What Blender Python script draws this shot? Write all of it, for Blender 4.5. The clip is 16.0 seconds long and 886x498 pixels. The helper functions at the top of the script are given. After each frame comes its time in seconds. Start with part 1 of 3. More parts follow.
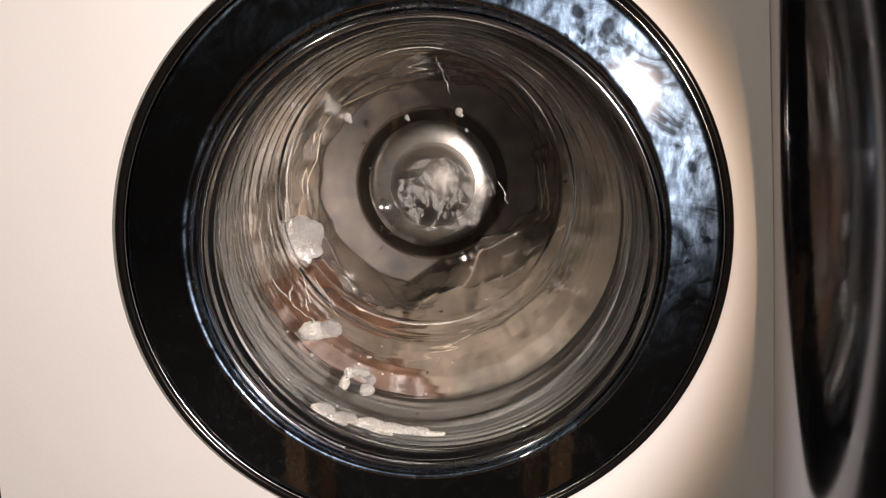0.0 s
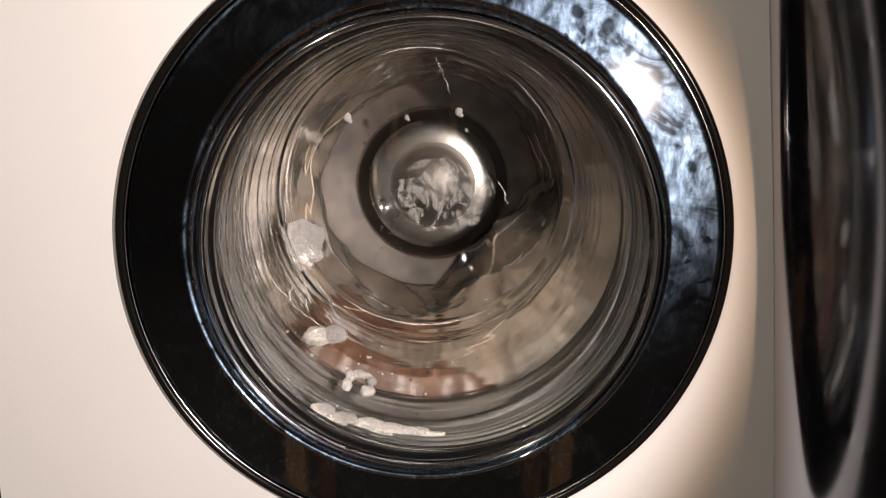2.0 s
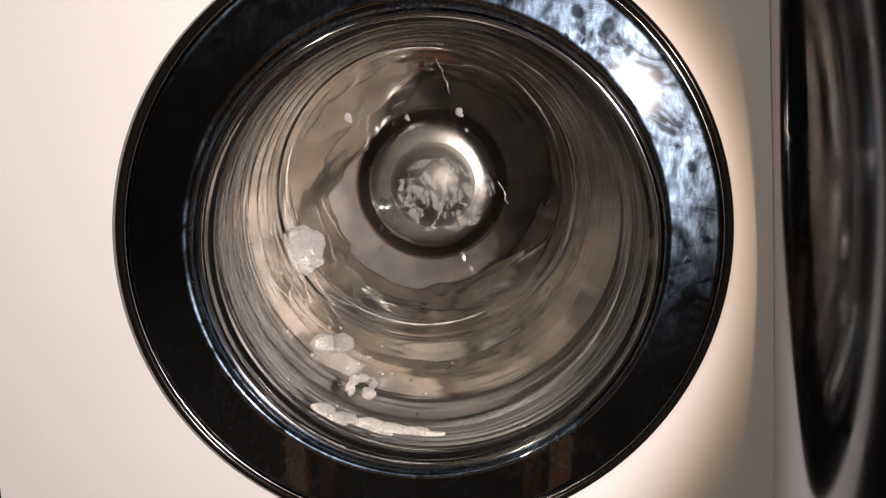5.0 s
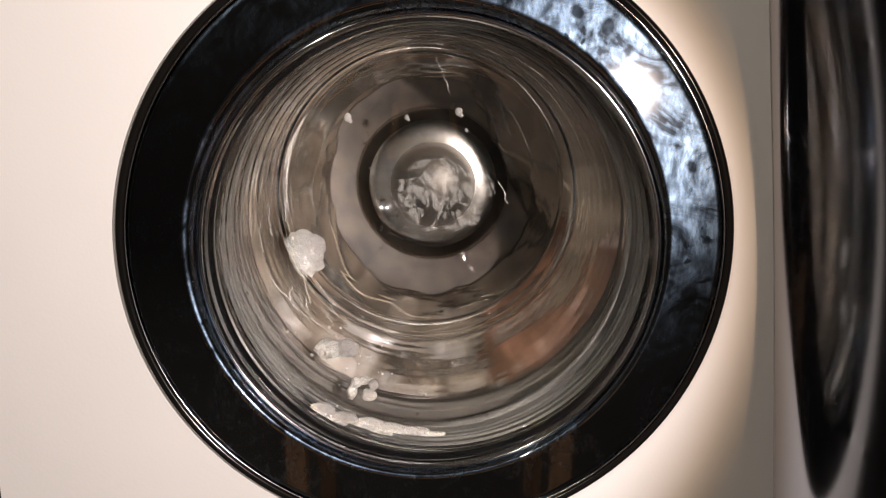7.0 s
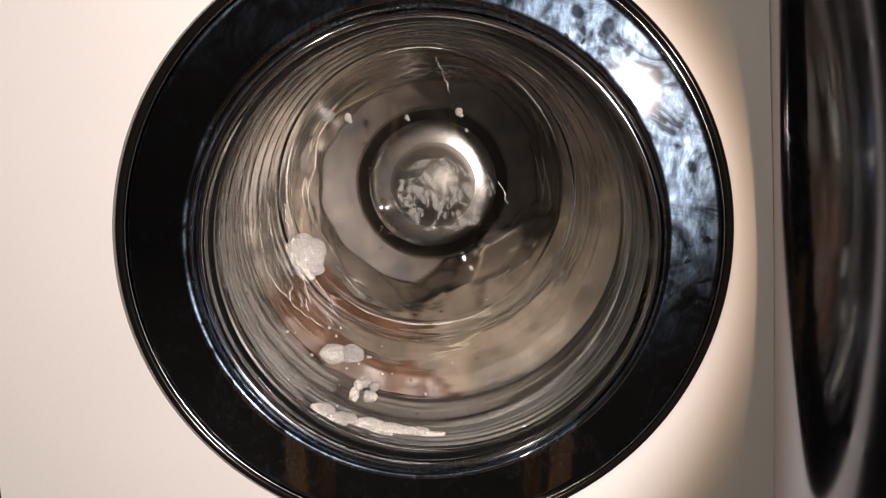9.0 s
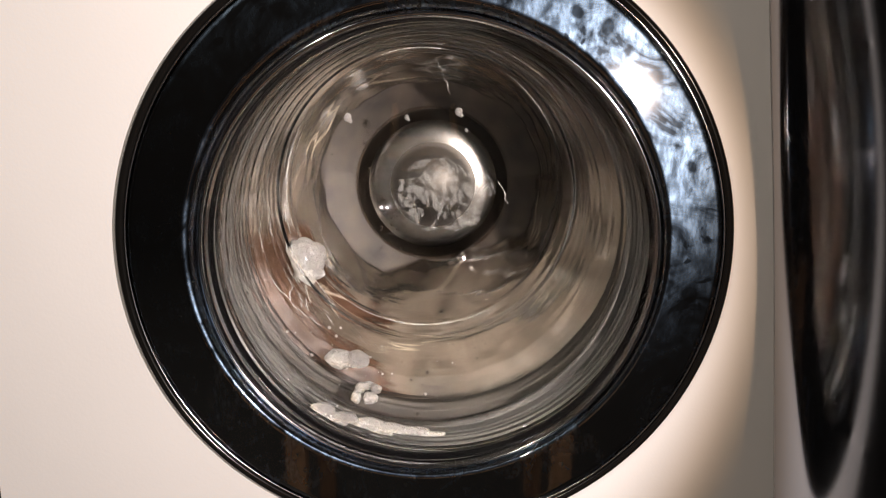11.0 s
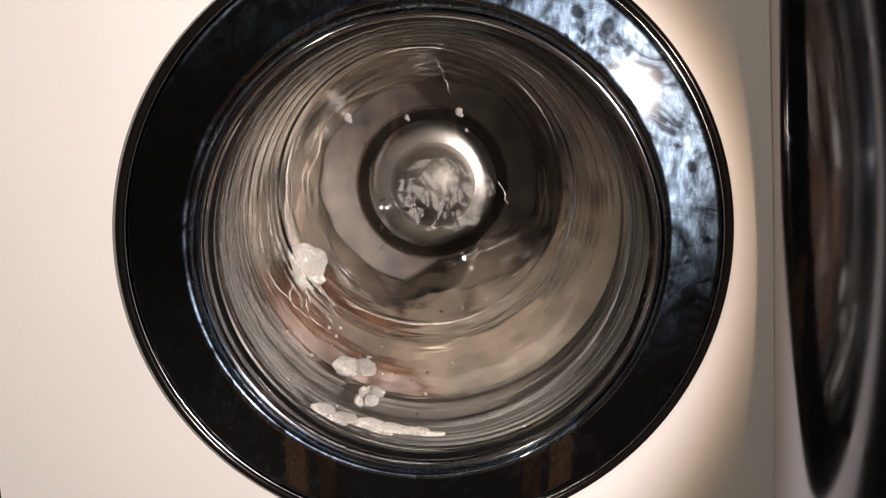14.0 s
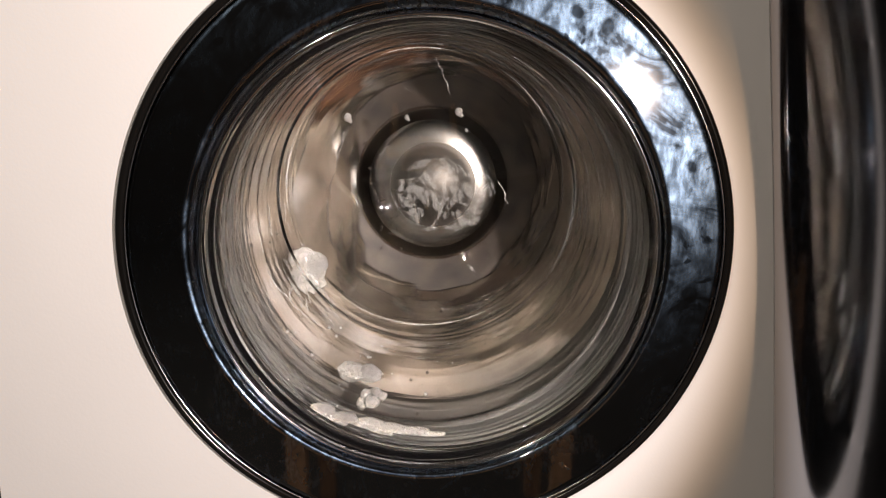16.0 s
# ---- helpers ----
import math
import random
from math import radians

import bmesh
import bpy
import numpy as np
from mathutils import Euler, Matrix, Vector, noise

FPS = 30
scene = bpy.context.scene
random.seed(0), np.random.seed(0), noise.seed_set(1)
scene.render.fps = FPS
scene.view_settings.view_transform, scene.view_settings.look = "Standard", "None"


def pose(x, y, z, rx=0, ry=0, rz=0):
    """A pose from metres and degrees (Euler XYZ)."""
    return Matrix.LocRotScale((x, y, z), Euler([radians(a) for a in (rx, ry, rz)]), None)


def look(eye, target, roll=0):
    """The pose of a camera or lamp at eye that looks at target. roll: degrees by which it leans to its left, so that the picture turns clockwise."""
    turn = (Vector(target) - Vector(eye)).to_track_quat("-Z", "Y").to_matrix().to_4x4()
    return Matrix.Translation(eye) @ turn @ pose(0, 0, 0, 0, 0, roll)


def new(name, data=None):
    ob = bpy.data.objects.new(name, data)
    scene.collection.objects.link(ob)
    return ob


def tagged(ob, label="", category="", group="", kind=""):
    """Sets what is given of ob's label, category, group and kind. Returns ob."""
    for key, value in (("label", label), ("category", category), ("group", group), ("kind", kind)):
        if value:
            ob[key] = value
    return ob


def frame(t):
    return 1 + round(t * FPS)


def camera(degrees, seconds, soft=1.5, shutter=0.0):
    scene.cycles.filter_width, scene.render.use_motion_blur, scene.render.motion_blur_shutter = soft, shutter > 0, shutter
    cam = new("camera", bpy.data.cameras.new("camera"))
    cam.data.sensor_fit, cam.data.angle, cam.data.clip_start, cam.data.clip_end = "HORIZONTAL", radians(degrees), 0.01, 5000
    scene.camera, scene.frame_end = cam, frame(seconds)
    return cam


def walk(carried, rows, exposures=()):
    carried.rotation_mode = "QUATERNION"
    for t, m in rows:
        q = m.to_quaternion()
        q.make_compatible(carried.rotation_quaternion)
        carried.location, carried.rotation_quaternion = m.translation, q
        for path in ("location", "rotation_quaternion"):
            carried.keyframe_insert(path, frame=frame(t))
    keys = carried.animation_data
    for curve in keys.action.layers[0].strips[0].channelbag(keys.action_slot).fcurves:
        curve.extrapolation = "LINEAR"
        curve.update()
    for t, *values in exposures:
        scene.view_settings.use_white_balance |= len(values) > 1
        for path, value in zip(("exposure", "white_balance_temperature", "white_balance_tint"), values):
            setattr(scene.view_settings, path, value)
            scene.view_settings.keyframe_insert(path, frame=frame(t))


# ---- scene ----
# A camera on a stand before a spinning washing machine.
CX, CZ = 0.0, 0.50          # axis of the porthole and drum: x and height; the door's rim lies at y = 0
DEPTH = 0.004               # the white front panel lies this far behind the door's rim
EYE = (0.0036, -0.5054, 0.5885)
cam = camera(64.2, 16.0, soft=1.2, shutter=0.07)
CAM_POSE = pose(*EYE, 90 - 9.9, 0, -0.937)
walk(cam, [(0.0, CAM_POSE), (16.0, CAM_POSE)], exposures=[(0.0, 0.0), (16.0, 0.0)])

# ---- light ----
world = bpy.data.worlds.new("world")
scene.world = world
world.use_nodes = True
world.node_tree.nodes["Background"].inputs[0].default_value = (0.010, 0.010, 0.012, 1)


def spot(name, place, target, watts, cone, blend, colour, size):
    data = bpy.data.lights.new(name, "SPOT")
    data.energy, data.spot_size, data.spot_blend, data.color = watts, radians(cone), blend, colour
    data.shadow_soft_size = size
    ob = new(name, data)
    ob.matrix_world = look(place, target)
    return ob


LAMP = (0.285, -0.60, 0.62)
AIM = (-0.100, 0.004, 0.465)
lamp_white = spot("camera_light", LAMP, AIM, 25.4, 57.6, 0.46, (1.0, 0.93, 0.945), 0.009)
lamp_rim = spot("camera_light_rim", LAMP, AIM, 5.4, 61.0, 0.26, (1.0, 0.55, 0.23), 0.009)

# the room's own warm lamp, behind the camera
data = bpy.data.lights.new("room_lamp_light", "POINT")
data.energy, data.color, data.shadow_soft_size = 38, (1.0, 0.87, 0.76), 0.018
bulb = new("room_lamp_light", data)
bulb.location = (-0.62, -1.24, 1.50)


# ---- materials ----
def material(name, colour, rough=0.5, metal=0.0, spread=0.06, scale=30.0, bump=0.0, bump_scale=200.0, coat=0.0, stretch=(1, 1, 1), spec=0.5):
    m = bpy.data.materials.new(name)
    m.use_nodes = True
    nt = m.node_tree
    b = nt.nodes["Principled BSDF"]
    tc = nt.nodes.new("ShaderNodeTexCoord")
    mp = nt.nodes.new("ShaderNodeMapping")
    mp.inputs["Scale"].default_value = stretch
    nt.links.new(tc.outputs["Object"], mp.inputs[0])
    n1 = nt.nodes.new("ShaderNodeTexNoise")
    n1.inputs["Scale"].default_value, n1.inputs["Detail"].default_value = scale, 6
    nt.links.new(mp.outputs[0], n1.inputs["Vector"])
    ramp = nt.nodes.new("ShaderNodeValToRGB")
    lo = [max(0.0, c * (1 - spread)) for c in colour]
    hi = [min(1.0, c * (1 + spread)) for c in colour]
    ramp.color_ramp.elements[0].position, ramp.color_ramp.elements[1].position = 0.32, 0.68
    ramp.color_ramp.elements[0].color, ramp.color_ramp.elements[1].color = (*lo, 1), (*hi, 1)
    nt.links.new(n1.outputs["Fac"], ramp.inputs[0])
    nt.links.new(ramp.outputs[0], b.inputs["Base Color"])
    b.inputs["Roughness"].default_value, b.inputs["Metallic"].default_value = rough, metal
    b.inputs["Coat Weight"].default_value = coat
    b.inputs["Specular IOR Level"].default_value = spec
    if bump:
        n2 = nt.nodes.new("ShaderNodeTexNoise")
        n2.inputs["Scale"].default_value, n2.inputs["Detail"].default_value = bump_scale, 4
        nt.links.new(mp.outputs[0], n2.inputs["Vector"])
        bp = nt.nodes.new("ShaderNodeBump")
        bp.inputs["Strength"].default_value, bp.inputs["Distance"].default_value = bump, 0.002
        nt.links.new(n2.outputs["Fac"], bp.inputs["Height"])
        nt.links.new(bp.outputs[0], b.inputs["Normal"])
    return m


def bezel_material():
    """Glossy black plastic under a patchy film of dried water, dust and finger marks."""
    m = material("smudged_black_gloss", (0.0016, 0.0016, 0.0019), 0.05, 0, 0.1, 40)
    nt = m.node_tree
    b = nt.nodes["Principled BSDF"]
    tc = nt.nodes.new("ShaderNodeTexCoord")
    big = nt.nodes.new("ShaderNodeTexNoise")
    big.inputs["Scale"].default_value, big.inputs["Detail"].default_value, big.inputs["Distortion"].default_value = 19, 8, 2.2
    big.inputs["Roughness"].default_value = 0.60
    fine = nt.nodes.new("ShaderNodeTexNoise")
    fine.inputs["Scale"].default_value, fine.inputs["Detail"].default_value = 320, 5
    brush = nt.nodes.new("ShaderNodeMapping")
    brush.inputs["Rotation"].default_value = (0, radians(-35), 0)
    brush.inputs["Scale"].default_value = (1.0, 1.0, 0.38)
    nt.links.new(tc.outputs["Object"], brush.inputs[0])
    nt.links.new(tc.outputs["Object"], big.inputs["Vector"])
    nt.links.new(brush.outputs[0], fine.inputs["Vector"])
    r1 = nt.nodes.new("ShaderNodeMapRange")
    r1.inputs[1].default_value, r1.inputs[2].default_value, r1.inputs[3].default_value, r1.inputs[4].default_value = 0.40, 0.66, 0.05, 1.0
    nt.links.new(big.outputs["Fac"], r1.inputs[0])
    r2 = nt.nodes.new("ShaderNodeMapRange")
    r2.inputs[1].default_value, r2.inputs[2].default_value, r2.inputs[3].default_value, r2.inputs[4].default_value = 0.36, 0.64, 0.42, 1.0
    nt.links.new(fine.outputs["Fac"], r2.inputs[0])
    mul = nt.nodes.new("ShaderNodeMath")
    mul.operation = "MULTIPLY"
    nt.links.new(r1.outputs[0], mul.inputs[0])
    nt.links.new(r2.outputs[0], mul.inputs[1])
    b.inputs["IOR"].default_value = 2.5
    wiped = nt.nodes.new("ShaderNodeTexNoise")
    wiped.inputs["Scale"].default_value, wiped.inputs["Detail"].default_value, wiped.inputs["Distortion"].default_value = 58, 3, 0.3
    nt.links.new(tc.outputs["Object"], wiped.inputs["Vector"])
    keep = nt.nodes.new("ShaderNodeMapRange")
    keep.inputs[1].default_value, keep.inputs[2].default_value, keep.inputs[3].default_value, keep.inputs[4].default_value = 0.63, 0.67, 1.0, 0.12
    nt.links.new(wiped.outputs["Fac"], keep.inputs[0])
    left = nt.nodes.new("ShaderNodeMath")
    left.operation = "MULTIPLY"
    nt.links.new(mul.outputs[0], left.inputs[0])
    nt.links.new(keep.outputs[0], left.inputs[1])
    # finger dabs that took the film off
    rub = nt.nodes.new("ShaderNodeVectorMath")
    rub.operation = "MULTIPLY_ADD"
    rub.inputs[1].default_value = (0.010, 0.010, 0.010)
    nt.links.new(wiped.outputs["Color"], rub.inputs[0])
    nt.links.new(tc.outputs["Object"], rub.inputs[2])
    for dx, dz, size in ((0.1619, 0.123, 0.0052), (0.1411, 0.1403, 0.0042), (0.1265, 0.1556, 0.0065), (0.1955, -0.035, 0.007), (0.190, 0.060, 0.004), (0.105, 0.166, 0.005)):
        far = nt.nodes.new("ShaderNodeVectorMath")
        far.operation = "DISTANCE"
        far.inputs[1].default_value = (dx + 0.005, 0.009, dz + 0.005)
        nt.links.new(rub.outputs[0], far.inputs[0])
        dab = nt.nodes.new("ShaderNodeMapRange")
        dab.inputs[1].default_value, dab.inputs[2].default_value, dab.inputs[3].default_value, dab.inputs[4].default_value = size * 0.75, size * 1.25, 0.12, 1.0
        nt.links.new(far.outputs["Value"], dab.inputs[0])
        less = nt.nodes.new("ShaderNodeMath")
        less.operation = "MULTIPLY"
        nt.links.new(left.outputs[0], less.inputs[0])
        nt.links.new(dab.outputs[0], less.inputs[1])
        left = less
    film = nt.nodes.new("ShaderNodeBsdfGlossy")
    film.distribution = "BECKMANN"
    film.inputs["Color"].default_value = (0.50, 0.72, 1.0, 1)
    film.inputs["Roughness"].default_value = 0.355
    dots = nt.nodes.new("ShaderNodeTexVoronoi")
    dots.inputs["Scale"].default_value = 105
    nt.links.new(tc.outputs["Object"], dots.inputs["Vector"])
    dust = nt.nodes.new("ShaderNodeMapRange")
    dust.inputs[1].default_value, dust.inputs[2].default_value, dust.inputs[3].default_value, dust.inputs[4].default_value = 0.018, 0.035, 0.06, 0.0016
    nt.links.new(dots.outputs["Distance"], dust.inputs[0])
    nt.links.new(dust.outputs[0], b.inputs["Base Color"])
    amount = nt.nodes.new("ShaderNodeMath")
    amount.operation = "MULTIPLY_ADD"
    amount.inputs[1].default_value, amount.inputs[2].default_value = 0.18, 0.0006
    nt.links.new(left.outputs[0], amount.inputs[0])
    mix = nt.nodes.new("ShaderNodeMixShader")
    nt.links.new(amount.outputs[0], mix.inputs[0])
    nt.links.new(b.outputs[0], mix.inputs[1])
    nt.links.new(film.outputs[0], mix.inputs[2])
    # a greasy sheen close about the lamp's mirror image
    sheen = nt.nodes.new("ShaderNodeBsdfGlossy")
    sheen.inputs["Color"].default_value = (0.86, 0.93, 1.0, 1)
    sheen.inputs["Roughness"].default_value = 0.20
    mix2 = nt.nodes.new("ShaderNodeMixShader")
    mix2.inputs[0].default_value = 0.0004
    nt.links.new(mix.outputs[0], mix2.inputs[1])
    nt.links.new(sheen.outputs[0], mix2.inputs[2])
    nt.links.new(mix2.outputs[0], nt.nodes["Material Output"].inputs[0])
    return m


def glass_material():
    """Moulded door glass with fine circular ripples."""
    m = bpy.data.materials.new("moulded_glass")
    m.use_nodes = True
    nt = m.node_tree
    b = nt.nodes["Principled BSDF"]
    b.inputs["Base Color"].default_value = (0.93, 0.94, 0.92, 1)
    b.inputs["Roughness"].default_value, b.inputs["IOR"].default_value = 0.012, 1.5
    b.inputs["Transmission Weight"].default_value = 1.0
    tc = nt.nodes.new("ShaderNodeTexCoord")
    sep = nt.nodes.new("ShaderNodeSeparateXYZ")
    nt.links.new(tc.outputs["Object"], sep.inputs[0])

    def calc(op, *args):
        n = nt.nodes.new("ShaderNodeMath")
        n.operation = op
        for k, a in enumerate(args):
            if isinstance(a, (int, float)):
                n.inputs[k].default_value = a
            else:
                nt.links.new(a, n.inputs[k])
        return n.outputs[0]

    z = calc("SUBTRACT", sep.outputs[2], 0.015)
    radius = calc("SQRT", calc("ADD", calc("MULTIPLY", sep.outputs[0], sep.outputs[0]), calc("MULTIPLY", z, z)))
    angle = calc("ARCTAN2", z, sep.outputs[0])
    comb = nt.nodes.new("ShaderNodeCombineXYZ")
    nt.links.new(calc("MULTIPLY", radius, 380.0), comb.inputs[0])
    nt.links.new(calc("MULTIPLY", angle, 3.6), comb.inputs[1])
    nt.links.new(calc("MULTIPLY", sep.outputs[1], 120.0), comb.inputs[2])
    wav = nt.nodes.new("ShaderNodeTexNoise")
    wav.inputs["Scale"].default_value, wav.inputs["Detail"].default_value = 1.0, 5
    nt.links.new(comb.outputs[0], wav.inputs["Vector"])
    wall = nt.nodes.new("ShaderNodeMapRange")
    nt.links.new(calc("MULTIPLY", sep.outputs[1], -1.0), wall.inputs[0])
    wall.inputs[1].default_value, wall.inputs[2].default_value = -0.100, -0.085
    wall.inputs[3].default_value, wall.inputs[4].default_value = 0.0, 0.62
    bp = nt.nodes.new("ShaderNodeBump")
    bp.inputs["Distance"].default_value = 0.0012
    # most of the ripples are wet streaks on one side
    streaky = nt.nodes.new("ShaderNodeMapRange")
    nt.links.new(sep.outputs[0], streaky.inputs[0])
    streaky.inputs[1].default_value, streaky.inputs[2].default_value = -0.10, -0.05
    streaky.inputs[3].default_value, streaky.inputs[4].default_value = 1.0, 0.22
    nt.links.new(calc("MULTIPLY", wall.outputs[0], streaky.outputs[0]), bp.inputs["Strength"])
    nt.links.new(wav.outputs["Fac"], bp.inputs["Height"])
    nt.links.new(bp.outputs[0], b.inputs["Normal"])
    return m


WHITE = material("white_enamel", (0.76, 0.745, 0.72), 0.42, 0, 0.015, 9, 0.05, 420)
BEZEL = bezel_material()
CHROME = material("chrome_trim", (0.62, 0.62, 0.64), 0.16, 1.0, 0.03, 60)
RUBBER = material("grey_rubber", (0.066, 0.063, 0.059), 0.45, 0, 0.12, 24, 0.2, 120)
DARK_CHROME = material("dark_chrome", (0.72, 0.74, 0.78), 0.10, 1.0, 0.05, 60)
BLACK = material("black_plastic", (0.005, 0.005, 0.0055), 0.12, 0, 0.1, 40)
# drum steel darkened: the mouth's shade behind the seal is in the colour
MOUTH = material("shaded_mouth_steel", (0.055, 0.049, 0.043), 0.38, 0.5, 0.2, 20, 0.05, 160)
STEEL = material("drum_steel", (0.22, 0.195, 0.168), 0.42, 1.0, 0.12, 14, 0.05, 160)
# both rear steels carry the shade of the drum's depth in their colour
HAZY = material("shaded_hazed_steel", (0.052, 0.037, 0.026), 0.46, 0.15, 0.60, 26, 0.08, 120, stretch=(1, 1, 1))
DULL = material("shaded_step_steel", (0.036, 0.028, 0.021), 0.46, 0.8, 0.35, 12, 0.05, 120)
CAP = material("worn_hub_steel", (0.135, 0.124, 0.111), 0.40, 1.0, 0.12, 22, 0.05, 140)
HUB = material("polished_drum_steel", (0.40, 0.38, 0.35), 0.24, 1.0, 0.10, 18, 0.04, 120)
GLASS = glass_material()
RIM = material("satin_black_rim", (0.006, 0.0055, 0.005), 0.14, 0, 0.1, 40, spec=0.25)
SATIN = material("satin_steel_edge", (0.34, 0.335, 0.33), 0.5, 0.3, 0.05, 20)
MIRROR = material("brushed_steel", (0.23, 0.235, 0.25), 0.075, 1.0, 0.04, 3)
mb = MIRROR.node_tree.nodes["Principled BSDF"]
mb.inputs["Anisotropic"].default_value = 0.9
tang = MIRROR.node_tree.nodes.new("ShaderNodeTangent")
tang.direction_type, tang.axis = "RADIAL", "Z"
MIRROR.node_tree.links.new(tang.outputs[0], mb.inputs["Tangent"])
BEIGE = material("wet_beige_cloth", (0.140, 0.114, 0.090), 0.22, 0, 0.65, 11, 0.9, 120, 0.9)
TAUPE = material("wet_taupe_cloth", (0.122, 0.099, 0.079), 0.26, 0, 0.65, 9, 0.8, 120, 0.7)
# pale strips that paint bright caustic lines onto the wet cloth
CAUSTIC = material("pale_caustic_line", (0.50, 0.42, 0.32), 0.18, 0, 0.2, 60, 0.2, 300, 0.6)
BROWN = material("wet_brown_cloth", (0.078, 0.041, 0.026), 0.26, 0, 0.35, 26, 0.4, 220, 0.3)
FOAM = material("soap_foam", (0.32, 0.31, 0.295), 0.5, 0, 0.12, 300)
fb = FOAM.node_tree.nodes["Principled BSDF"]
bubbles = FOAM.node_tree.nodes.new("ShaderNodeTexVoronoi")
bubbles.inputs["Scale"].default_value = 620
swell = FOAM.node_tree.nodes.new("ShaderNodeBump")
swell.inputs["Strength"].default_value, swell.inputs["Distance"].default_value = 0.9, 0.0012
for a, b in ((FOAM.node_tree.nodes["Texture Coordinate"].outputs["Object"], bubbles.inputs["Vector"]), (bubbles.outputs["Distance"], swell.inputs["Height"]), (swell.outputs[0], fb.inputs["Normal"])):
    FOAM.node_tree.links.new(a, b)
fb.inputs["Subsurface Weight"].default_value, fb.inputs["Subsurface Scale"].default_value = 0.8, 0.006
fb.inputs["Subsurface Radius"].default_value = (1.0, 0.9, 0.8)
WOOD = material("brown_wood", (0.80, 0.46, 0.25), 0.42, 0, 0.3, 10, 0.1, 90, stretch=(6, 6, 0.6))
# near black, so the added room gives the gloss nothing bright to mirror
WALL = material("near_black_wall", (0.016, 0.0157, 0.0155), 0.8, 0, 0.05, 6, 0.1, 60)
FLOOR = material("near_black_floor", (0.035, 0.034, 0.033), 0.5, 0, 0.12, 5, 0.08, 40)


# ---- mesh helpers ----
def part(name, bm, mat, parent=None, label="", smooth=True):
    me = bpy.data.meshes.new(name)
    bmesh.ops.recalc_face_normals(bm, faces=bm.faces[:])
    bm.to_mesh(me)
    bm.free()
    me.materials.append(mat)
    if smooth:
        for p in me.polygons:
            p.use_smooth = True
    ob = new(name, me)
    if parent:
        ob.parent = parent
    if label:
        ob["label"] = label
    return ob


def empty(name, place, label, category, group="", kind=""):
    ob = new(name)
    ob.location = place
    return tagged(ob, label, category, group, kind)


def lathe(profile, segs=128, shift=None, closed=False, bm=None):
    """Turn a profile of (radius, y) about the y axis; shift gives the ring's centre (x, z) by its y."""
    bm = bm or bmesh.new()
    rings = []
    for r, y in profile:
        ox, oz = shift(y) if shift else (0, 0)
        if r < 1e-6:
            rings.append([bm.verts.new((ox, y, oz))])
        else:
            rings.append([bm.verts.new((ox + r * math.cos(2 * math.pi * i / segs), y, oz + r * math.sin(2 * math.pi * i / segs))) for i in range(segs)])
    pairs = list(zip(rings, rings[1:])) + ([(rings[-1], rings[0])] if closed else [])
    for a, b in pairs:
        for i in range(segs):
            j = (i + 1) % segs
            q = [a[i % len(a)], a[j % len(a)], b[j % len(b)], b[i % len(b)]]
            q = list(dict.fromkeys(q))
            if len(q) > 2:
                bm.faces.new(q)
    return bm


def box(x0, x1, y0, y1, z0, z1, bevel=0.0, bm=None):
    bm = bm or bmesh.new()
    made = bmesh.ops.create_cube(bm, size=1)
    bmesh.ops.scale(bm, vec=(x1 - x0, y1 - y0, z1 - z0), verts=made["verts"])
    bmesh.ops.translate(bm, vec=((x0 + x1) / 2, (y0 + y1) / 2, (z0 + z1) / 2), verts=made["verts"])
    if bevel:
        edges = list({e for v in made["verts"] for e in v.link_edges})
        bmesh.ops.bevel(bm, geom=edges, offset=bevel, segments=3, affect="EDGES", profile=0.5)
    return bm


def arc(cr, cy, rad, a0, a1, n):
    """Points of an arc in the (radius, y) plane."""
    return [(cr + rad * math.cos(radians(a0 + (a1 - a0) * i / n)), cy + rad * math.sin(radians(a0 + (a1 - a0) * i / n))) for i in range(n + 1)]


# ---- the unseen room, coloured near black so the glossy ring mirrors darkness ----
ROOM = (-2.2, 1.6, -2.9, 0.75, 2.4)
X0, X1, Y0, Y1, H = ROOM
tagged(part("floor", box(X0, X1, Y0, Y1, -0.08, 0), FLOOR, smooth=False), "unseen near-black floor that keeps reflections dim", "floor", kind="structure")
tagged(part("ceiling", box(X0, X1, Y0, Y1, H, H + 0.08), WALL, smooth=False), "unseen near-black ceiling that keeps reflections dim", "ceiling", kind="structure")
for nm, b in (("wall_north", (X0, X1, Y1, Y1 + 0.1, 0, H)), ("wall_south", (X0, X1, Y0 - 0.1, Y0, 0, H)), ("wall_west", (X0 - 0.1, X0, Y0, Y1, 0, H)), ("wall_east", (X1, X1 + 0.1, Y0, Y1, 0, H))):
    tagged(part(nm, box(*b), WALL, smooth=False), "unseen near-black wall that keeps reflections dim", "wall", kind="structure")


